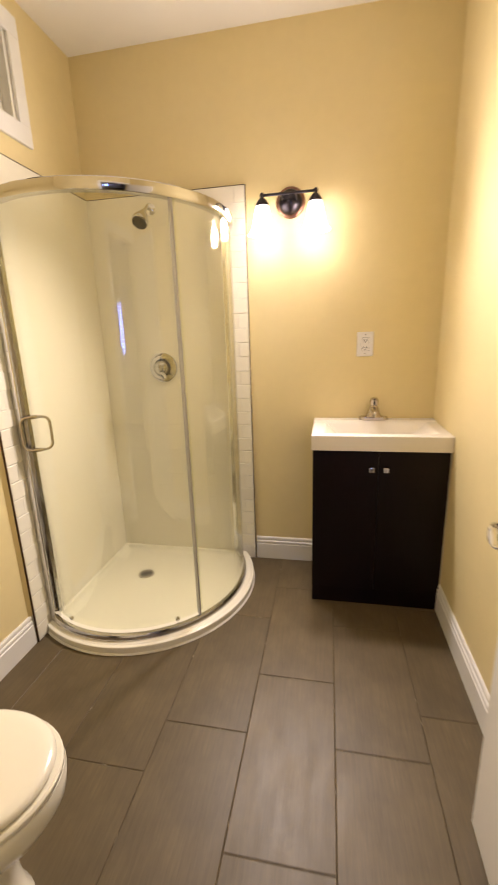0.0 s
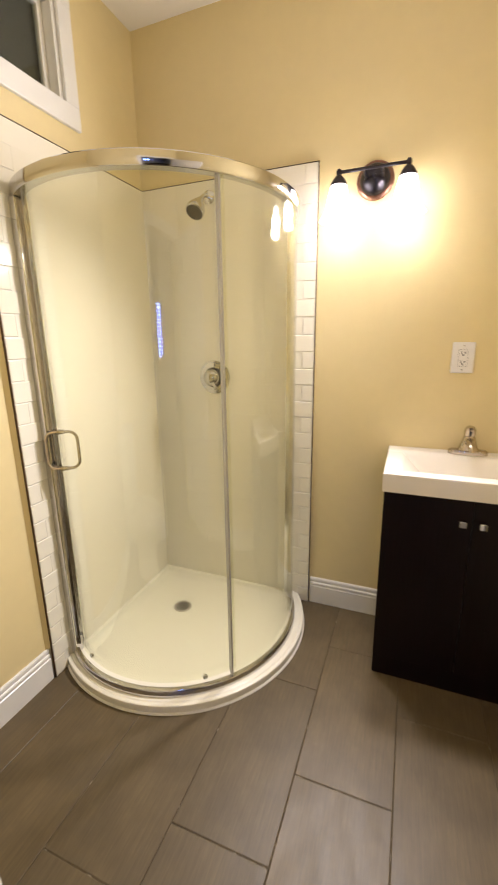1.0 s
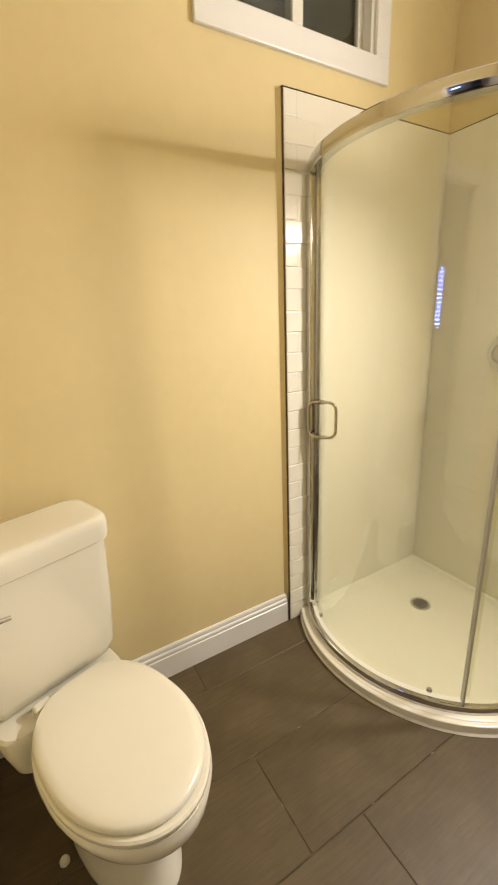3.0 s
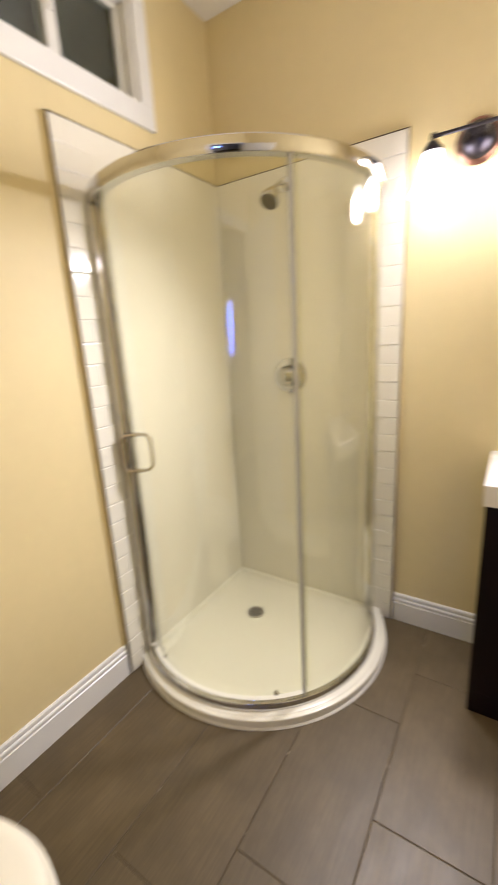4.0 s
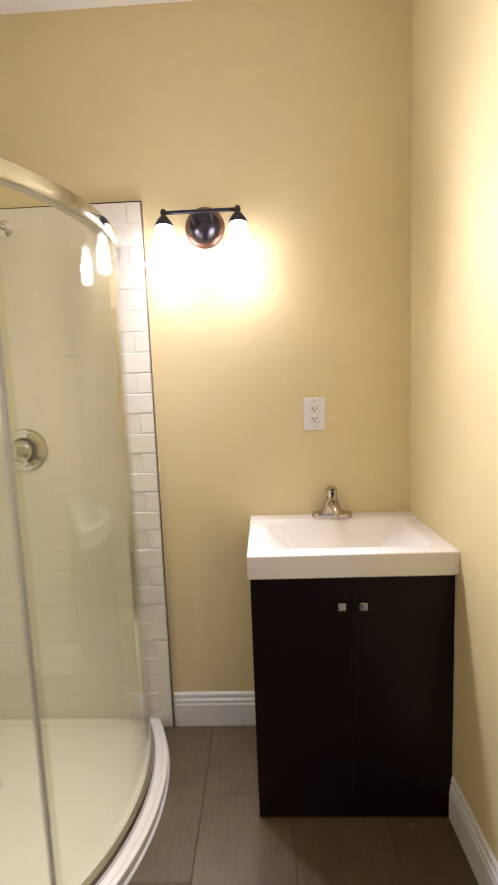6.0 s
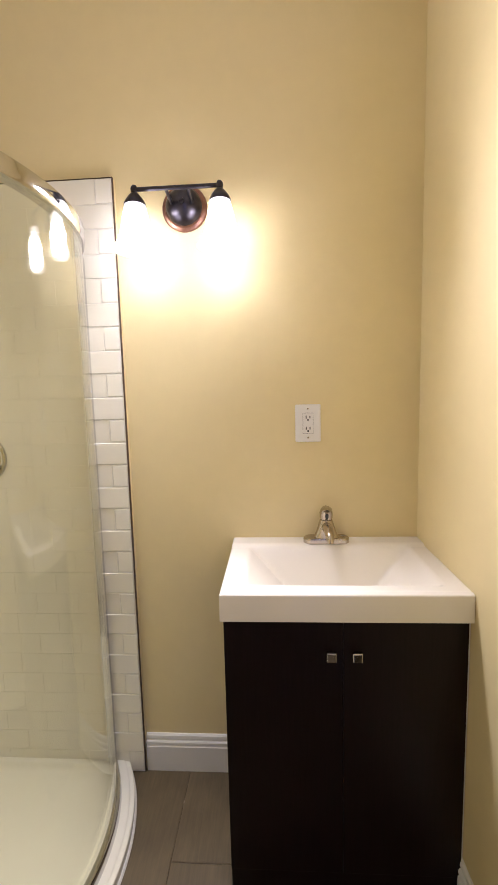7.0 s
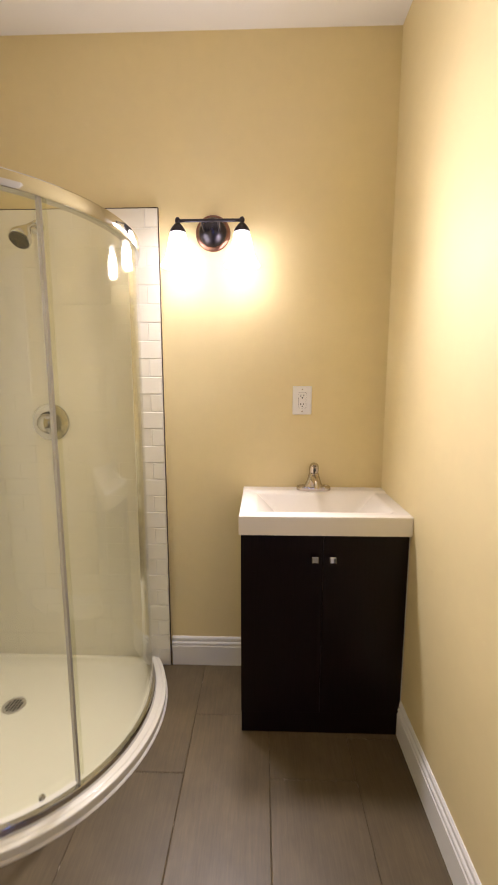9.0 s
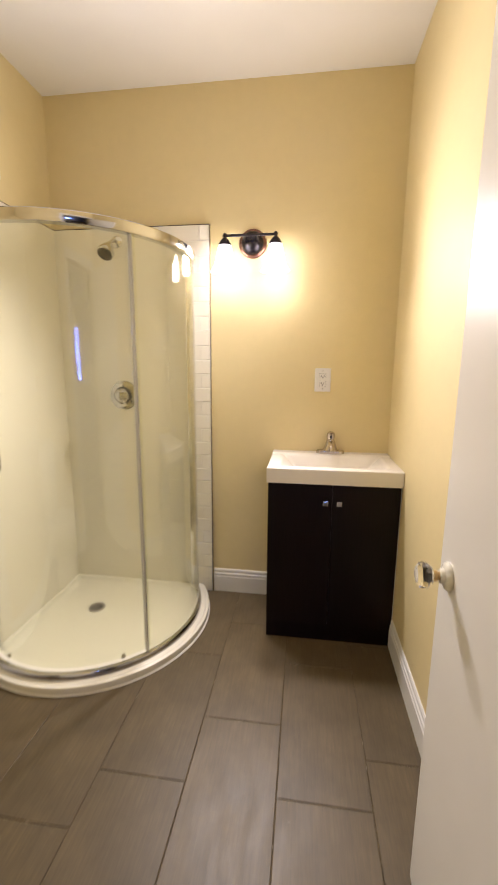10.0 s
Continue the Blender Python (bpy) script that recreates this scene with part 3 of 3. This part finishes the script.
# ---- vanity cabinet ----
CX0, CX1, CY, CH = 1.250, 1.861, 2.113, 0.811
cab = thing("vanity_cabinet", "dark espresso vanity cabinet with two flat doors", "cabinet", pose(0, 0, 0))
bm = box(CX0, CX0 + 0.016, CY + 0.019, NORTH - 0.016, 0.0, CH, 0.0015)
add_box(bm, CX1 - 0.016, CX1, CY + 0.019, NORTH - 0.016, 0.0, CH, 0.0015)
add_box(bm, CX0 + 0.0162, CX1 - 0.0162, NORTH - 0.028, NORTH - 0.0165, 0.09, CH - 0.06, 0.001)
add_box(bm, CX0 + 0.0162, CX1 - 0.0162, CY + 0.0195, NORTH - 0.0285, 0.090, 0.106, 0.001)
add_box(bm, CX0 + 0.0162, CX1 - 0.0162, CY + 0.0195, CY + 0.034, CH - 0.055, CH, 0.001)
part("body", bm, espresso, cab)
part("kick_board", box(CX0 + 0.001, CX1 - 0.001, CY + 0.0012, CY + 0.0188, 0.0, 0.088, 0.0009), espresso, cab)
XM = 1.5530
for x0, x1, kx in ((CX0, XM - 0.0005, 1.521), (XM + 0.0005, CX1, 1.585)):
    leaf = part("cabinet_door", box(x0, x1, CY, CY + 0.0185, 0.0886, CH - 0.004, 0.0009), espresso, cab)
    knob = part("knob", lathe([(0.0005, 0.0), (0.006, 0.0), (0.005, 0.012), (0.0005, 0.012)], 14, Matrix.Translation((kx, CY, 0.723)) @ pose(0, 0, 0, 90)), polished, leaf, "square polished metal knob", True)
    knob_head = box(kx - 0.0125, kx + 0.0125, CY - 0.024, CY - 0.0115, 0.7105, 0.7355, 0.003, 3)
    knob_head.from_mesh(knob.data)
    knob_head.to_mesh(knob.data)
    knob_head.free()
strip = part("scribe_strip", box(CX1 + 0.001, EAST - 0.0005, CY + 0.004, CY + 0.018, 0.1435, CH, 0.001), trim_paint, cab, "white filler strip at the wall")

# ---- sink top ----
SX0, SX1, SY0, SY1, SZ0, SZ1 = 1.243, EAST - 0.0015, 2.098, NORTH - 0.001, 0.8125, 0.884
top = thing("sink", "white cultured marble sink top with integral basin", "sink", pose(0, 0, 0))
NXG, NYG = 72, 48
BX0, BX1, BY0, BY1, DEPTH = 1.304, 1.812, 2.150, 2.424, 0.122


def smooth01(t):
    t = max(0.0, min(1.0, t))
    return t * t * (3 - 2 * t)


def top_height(x, y):
    f = min((x - BX0) / 0.135, (BX1 - x) / 0.135, (y - BY0) / 0.040, (BY1 - y) / 0.080)
    z = SZ1 - DEPTH * (0.06 * smooth01(f) + 0.94 * max(0.0, min(1.0, f)))
    if y > NORTH - 0.075:
        z += 0.006 * smooth01((y - (NORTH - 0.075)) / 0.012)
    e = min(x - SX0, y - SY0)
    if e < 0.006:
        z -= 0.006 - math.sqrt(max(0.0, 0.006 ** 2 - (0.006 - e) ** 2))
    if 0.016 < y - SY0 < 0.022:
        z -= 0.0012
    return z


def grid_lines(a, b, n, extra):
    return sorted(set([round(a + (b - a) * k / n, 5) for k in range(n + 1)] + [round(e, 5) for e in extra]))


gx = grid_lines(SX0, SX1, NXG, [SX0 + 0.0008, SX0 + 0.002, SX0 + 0.004])
gy = grid_lines(SY0, SY1, NYG, [SY0 + 0.0008, SY0 + 0.002, SY0 + 0.004, SY0 + 0.0155, SY0 + 0.018, SY0 + 0.0225])
bm = bmesh.new()
vg = [[bm.verts.new((x, y, top_height(x, y))) for y in gy] for x in gx]
for i in range(len(gx) - 1):
    for j in range(len(gy) - 1):
        bm.faces.new((vg[i][j], vg[i + 1][j], vg[i + 1][j + 1], vg[i][j + 1]))
rim = [vg[i][0] for i in range(len(gx))] + [vg[-1][j] for j in range(1, len(gy))] + [vg[i][-1] for i in range(len(gx) - 2, -1, -1)] + [vg[0][j] for j in range(len(gy) - 2, 0, -1)]
low = [bm.verts.new((v.co.x, v.co.y, SZ0)) for v in rim]
for k in range(len(rim)):
    n = (k + 1) % len(rim)
    bm.faces.new((rim[k], low[k], low[n], rim[n]))
bmesh.ops.recalc_face_normals(bm, faces=bm.faces[:])
slab = part("slab", bm, marble, top, "", True)
part("sink_drain", lathe([(0.0005, 0.0), (0.021, 0.0), (0.021, 0.002), (0.016, 0.004), (0.0005, 0.005)], 28, Matrix.Translation((1.556, 2.285, SZ1 - DEPTH))), nickel, top, "metal pop-up drain", True)

# ---- faucet ----
tap = thing("faucet", "brushed nickel single-lever faucet on the sink", "faucet", pose(1.556, 2.455, 0.8902))
outline = round_rect(0.150, 0.050, 0.0248, 8)
part("base_plate", loft([[(x * s, y * s, z) for x, y in outline] for s, z in ((1, 0.0), (1, 0.010), (0.985, 0.014), (0.94, 0.017))]), nickel, tap, "", True)
part("tap_body", loft([[(0.5 * w * math.cos(a), 0.5 * d * math.sin(a) + oy, z) for a in [2 * math.pi * k / 28 for k in range(28)]] for w, d, oy, z in ((0.090, 0.046, 0, 0.015), (0.078, 0.045, 0, 0.021), (0.066, 0.044, 0, 0.034), (0.056, 0.043, 0, 0.050), (0.047, 0.041, 0, 0.066), (0.040, 0.038, 0, 0.076))]), nickel, tap, "", True)
part("spout", tube([(0, 0.0, 0.050), (0, -0.030, 0.056), (0, -0.060, 0.056), (0, -0.088, 0.048), (0, -0.098, 0.038), (0, -0.100, 0.030)], [0.017, 0.0165, 0.0145, 0.0125, 0.0115, 0.0108], 20), nickel, tap, "", True)
ring24 = [2 * math.pi * k / 24 for k in range(24)]
tap_lever = part("tap_lever", loft([[(0.5 * w * math.cos(a), 0.5 * d * math.sin(a) + oy, z) for a in ring24] for w, d, oy, z in ((0.036, 0.036, 0, 0.0765), (0.042, 0.040, 0, 0.083), (0.043, 0.042, -0.001, 0.098), (0.039, 0.046, -0.004, 0.108), (0.034, 0.054, -0.010, 0.114), (0.028, 0.058, -0.014, 0.118), (0.016, 0.050, -0.016, 0.120))]), nickel, tap, "", True)
# solid black oval paints the dark of the lever's open gap
part("lever_gap_shade", loft([[(0.5 * w * math.cos(a), -0.0215 + dy, 0.5 * h * math.sin(a) + 0.093) for a in ring24] for w, h, dy in ((0.011, 0.024, 0.006), (0.011, 0.024, -0.0012), (0.009, 0.022, -0.0016))]), hole_shade_black, tap_lever, "black oval for the shade in the lever gap", True)

# ---- outlet ----
outlet = thing("wall_outlet", "white double wall outlet with a plastic cover plate", "outlet", pose(1.503, NORTH, 1.2825))
part("cover_plate", box(-0.042, 0.042, -0.0075, 0.0, -0.0625, 0.0625, 0.0042, 4), plate_plastic, outlet)
# black backing paints the shade between plate and insert
part("insert_gap_shade", box(-0.0172, 0.0172, -0.0079, -0.0068, -0.0342, 0.0342), hole_shade_black, outlet, "black backing for the shade round the insert")
rec = part("receptacle", box(-0.0165, 0.0165, -0.0095, -0.0070, -0.0335, 0.0335, 0.001), plate_plastic, outlet, "white twin socket insert")
# black pieces on the face paint the shade in the socket holes
for dz in (-0.0185, 0.0185):
    for dx, hh in ((-0.0063, 0.0052), (0.0063, 0.0043)):
        part("slot", box(dx - 0.0015, dx + 0.0015, -0.0101, -0.0096, dz + 0.002 - hh, dz + 0.002 + hh), hole_shade_black, rec, "black piece for the shade in a socket slot")
    part("ground_hole", lathe([(0.0005, 0.0001), (0.0031, 0.0001), (0.0031, 0.0006), (0.0005, 0.0006)], 12, Matrix.Translation((0, -0.0095, dz - 0.0075)) @ pose(0, 0, 0, 90)), hole_shade_black, rec, "black piece for the shade in the ground hole")
for dz in (-0.048, 0.048):
    part("screw", lathe([(0.0005, 0.0), (0.003, 0.0), (0.0024, 0.0012), (0.0005, 0.0014)], 12, Matrix.Translation((0, -0.0075, dz)) @ pose(0, 0, 0, 90)), nickel, outlet, "", True)

# ---- vanity light ----
LX, LY, LZ = 1.118, 2.385, 1.988
light = thing("vanity_light", "dark bronze two-lamp wall light with lit white bell shades", "wall light", pose(0, 0, 0))
bk = Matrix.Translation((LX, NORTH, 1.978)) @ pose(0, 0, 0, 90)
bp = part("backplate", lathe([(0.0005, 0.0), (0.072, 0.0), (0.073, 0.004), (0.070, 0.010), (0.062, 0.013), (0.060, 0.018), (0.0005, 0.018)], 48, bk), bronze_light, light, "copper-edged round backplate", True)
part("dome", lathe([(0.058, 0.0182), (0.057, 0.024), (0.050, 0.036), (0.038, 0.046), (0.022, 0.053), (0.010, 0.056), (0.008, 0.062), (0.0005, 0.064)], 40, bk), bronze, bp, "", True)
part("bar", tube([(LX - 0.1265, LY, LZ), (LX - 0.11, LY, LZ), (LX + 0.11, LY, LZ), (LX + 0.1265, LY, LZ)], 0.0062, 16), bronze, light, "", True)
for s in (-1, 1):
    part("bracket", tube([(LX + s * 0.030, NORTH - 0.030, LZ - 0.016), (LX + s * 0.032, NORTH - 0.065, LZ - 0.010), (LX + s * 0.033, LY + 0.018, LZ - 0.003), (LX + s * 0.033, LY, LZ)], 0.0052, 12), bronze, light, "", True)
for s in (-1, 1):
    x = LX + s * 0.1265
    at = Matrix.Translation((x, LY, LZ))
    cup = part("cup", lathe([(0.0005, 0.0125), (0.006, 0.0115), (0.0100, 0.006), (0.0110, 0.0), (0.0095, -0.006), (0.0085, -0.010), (0.014, -0.014), (0.020, -0.021), (0.027, -0.031), (0.0315, -0.040), (0.0325, -0.046), (0.0005, -0.046)], 36, at), bronze, light, "dark bronze shade holder", True)
    outer = [(0.0300, -0.0465), (0.0325, -0.056), (0.0365, -0.072), (0.0405, -0.092), (0.0440, -0.112), (0.0500, -0.134), (0.0590, -0.153), (0.0680, -0.166), (0.0715, -0.170)]
    inner = [(r - 0.003, z - 0.0005) for r, z in outer[::-1]]
    part("shade", lathe(outer + inner, 48, at, cap=False), shade_glass, cup, "lit white opal bell shade", True)
    part("bulb", lathe([(0.0005, -0.050), (0.013, -0.052), (0.014, -0.066), (0.020, -0.080), (0.0265, -0.100), (0.026, -0.116), (0.018, -0.130), (0.0005, -0.136)], 28, at), bulb_glass, cup, "glowing bulb", True)

# ---- toilet ----
TOILET_AT, TOILET_TURN = (0.100, 0.600), 18.0
toilet = thing("toilet", "white two-piece toilet with the seat lid closed", "toilet", pose(TOILET_AT[0], TOILET_AT[1], 0, 0, 0, TOILET_TURN))


def egg(cx, back, front, half, z, n=48, square=2.6, off=0.026):
    """An oval ring whose front is rounder than its back."""
    pts = []
    for k in range(n):
        a = 2 * math.pi * k / n
        c, s = math.cos(a), math.sin(a)
        if c >= 0:
            pts.append((cx + front * c, half * s + off, z))
        else:
            e = 2.0 / square
            pts.append((cx - back * abs(c) ** e, half * math.copysign(abs(s) ** e, s) + off, z))
    return pts


bowl = [egg(0.36, 0.20, 0.21, 0.114, 0.0), egg(0.36, 0.20, 0.21, 0.114, 0.015), egg(0.36, 0.195, 0.197, 0.104, 0.04), egg(0.37, 0.19, 0.178, 0.096, 0.12), egg(0.38, 0.20, 0.175, 0.097, 0.19), egg(0.40, 0.21, 0.185, 0.105, 0.245),
        egg(0.43, 0.23, 0.225, 0.145, 0.300), egg(0.447, 0.243, 0.240, 0.166, 0.352), egg(0.45, 0.245, 0.243, 0.177, 0.392), egg(0.45, 0.243, 0.239, 0.175, 0.402), egg(0.45, 0.235, 0.240, 0.170, 0.405)]
part("bowl", loft(bowl), porcelain, toilet, "", True)
part("tank_shelf", loft([[(x + 0.125, y, z) for x, y in round_rect(0.24 * k, 0.34 * k, 0.05)] for k, z in ((0.86, 0.26), (0.97, 0.34), (1.0, 0.395), (0.97, 0.404))]), porcelain, toilet, "", True)
seat = [egg(0.452, 0.225, 0.234, 0.170, 0.4055), egg(0.452, 0.227, 0.238, 0.174, 0.411), egg(0.452, 0.227, 0.238, 0.174, 0.420), egg(0.452, 0.225, 0.234, 0.170, 0.4245)]
part("seat", loft(seat), seat_plastic, toilet, "", True)
lid = [egg(0.450, 0.236, 0.222, 0.164, 0.4262), egg(0.450, 0.238, 0.226, 0.168, 0.431), egg(0.450, 0.238, 0.225, 0.167, 0.439), egg(0.450, 0.234, 0.218, 0.161, 0.4455), egg(0.450, 0.215, 0.198, 0.143, 0.4485), egg(0.450, 0.12, 0.14, 0.09, 0.4500)]
part("seat_lid", loft(lid), seat_plastic, toilet, "", True)
for s in (-1, 1):
    part("seat_hinge", box(0.205, 0.232, 0.012 + s * 0.075 - 0.022, 0.012 + s * 0.075 + 0.022, 0.4056, 0.440, 0.006, 3), seat_plastic, toilet)
tank = []
for z, w, d in ((0.406, 0.30, 0.135), (0.425, 0.340, 0.160), (0.46, 0.362, 0.172), (0.60, 0.378, 0.180), (0.800, 0.390, 0.186)):
    tank.append([(x + 0.02 + 0.093 * d / 0.186, y, z) for x, y in round_rect(d, w, 0.045, 8)])
part("tank", loft(tank), porcelain, toilet, "", True)
tl = []
for z, k in ((0.8005, 0.0), (0.804, 0.010), (0.825, 0.014), (0.848, 0.014), (0.863, 0.008), (0.870, -0.004), (0.872, -0.030)):
    tl.append([(x + 0.113, y, z) for x, y in round_rect(0.192 + k, 0.396 + k, 0.045, 8)])
part("tank_lid", loft(tl), porcelain, toilet, "", True)
lever = part("flush_lever", tube([(0.206, -0.145, 0.735), (0.222, -0.145, 0.735), (0.228, -0.135, 0.733), (0.232, -0.085, 0.727)], [0.010, 0.010, 0.007, 0.006], 14), chrome, toilet, "chrome flush lever", True)
for s in (-1, 1):
    part("bolt_cap", lathe([(0.0005, 0.0), (0.013, 0.0), (0.013, 0.008), (0.009, 0.014), (0.0005, 0.016)], 20, Matrix.Translation((0.30, s * 0.118, 0.0))), porcelain, toilet, "", True)

# ---- wall tiles, piece by piece ----
tile_meshes = {}


def tile_mesh(length, height, edge, proud):
    """A pillow-edged glazed tile, its face towards -y."""
    key = (round(length, 4), round(height, 4), edge)
    if key not in tile_meshes:
        l, h, e = length / 2, height / 2, edge
        bmt = bmesh.new()
        rings = [[(-l, 0, -h), (l, 0, -h), (l, 0, h), (-l, 0, h)], [(-l, -proud * 0.45, -h), (l, -proud * 0.45, -h), (l, -proud * 0.45, h), (-l, -proud * 0.45, h)],
                 [(-l + e * 0.4, -proud * 0.85, -h + e * 0.4), (l - e * 0.4, -proud * 0.85, -h + e * 0.4), (l - e * 0.4, -proud * 0.85, h - e * 0.4), (-l + e * 0.4, -proud * 0.85, h - e * 0.4)],
                 [(-l + e, -proud, -h + e), (l - e, -proud, -h + e), (l - e, -proud, h - e), (-l + e, -proud, h - e)]]
        loft(rings, bm=bmt)
        me = bpy.data.meshes.new("tile")
        bmt.to_mesh(me)
        bmt.free()
        me.materials.append(wall_tile)
        tile_meshes[key] = me
    return tile_meshes[key]


rng = random.Random(7)


def tile_wall(parent, along0, along1, first, place, inner):
    """Courses of running bond between along0 and along1; first is the joint nearest to the free end."""
    row = 0
    z1 = TOP
    while z1 > 0.03:
        z0 = max(0.0, z1 - COURSE)
        joints = [along0, along1]
        j = first if row % 2 == 0 else first - LENGTH / 2
        while j > along0 + 0.012:
            joints.append(j)
            j -= LENGTH
        joints = sorted(joints)
        for a, b in zip(joints, joints[1:]):
            outside = (a + b) / 2 > along1 - 0.13
            gap = 0.0030 if outside else inner[0]
            ob = new("tile", tile_mesh(b - a - gap, z1 - z0 - gap, *((0.0034, 0.0036) if outside else inner[1:])))
            ob.parent = parent
            ob.matrix_world = place((a + b) / 2, (z0 + z1) / 2) @ pose(0, 0, 0, rng.uniform(-1, 1) * (0.25 if outside else 0.012), 0, rng.uniform(-1, 1) * (0.15 if outside else 0.010))
        z1 -= COURSE
        row += 1


tile_wall(surround_n, 0.021, END_W, 0.833, lambda s, z: pose(s, NORTH - 0.0182, z), (0.0006, 0.0007, 0.0011))
tile_wall(surround_w, -(NORTH - 0.013), -END_S, -(END_S + 0.056), lambda s, z: pose(0.0182, -s, z, 0, 0, 90), (0.0, 0.0001, 0.0009))

# ---- floor tiles, piece by piece ----
COLS = [0.0] + [0.157 + 0.3003 * k for k in range(6)] + [EAST]
STARTS = [1.123, 0.995, 1.148, 1.330, 0.985, 1.319, 1.49]
floor_meshes = {}


def plank_mesh(w, d):
    key = (round(w, 3), round(d, 3))
    if key not in floor_meshes:
        l, h, e = w / 2, d / 2, 0.0018
        bmt = bmesh.new()
        loft([[(-l, -h, -0.009), (l, -h, -0.009), (l, h, -0.009), (-l, h, -0.009)], [(-l, -h, -0.0014), (l, -h, -0.0014), (l, h, -0.0014), (-l, h, -0.0014)],
              [(-l + e, -h + e, 0.0), (l - e, -h + e, 0.0), (l - e, h - e, 0.0), (-l + e, h - e, 0.0)]], bm=bmt)
        me = bpy.data.meshes.new("tile")
        bmt.to_mesh(me)
        bmt.free()
        me.materials.append(floor_tile)
        floor_meshes[key] = me
    return floor_meshes[key]


JOINT, LONG = 0.0023, 0.603
for c in range(len(COLS) - 1):
    x0, x1 = COLS[c], COLS[c + 1]
    y = STARTS[c] - 5 * LONG
    while y < NORTH:
        y0, y1 = max(y, HALL_S), min(y + LONG, NORTH)
        if y1 - y0 > 0.02:
            ob = new("tile", plank_mesh(x1 - x0 - JOINT, y1 - y0 - JOINT))
            ob.parent = floor
            ob.matrix_world = pose((x0 + x1) / 2, (y0 + y1) / 2, 0.0, rng.uniform(-0.04, 0.04), rng.uniform(-0.06, 0.06))
        y += LONG
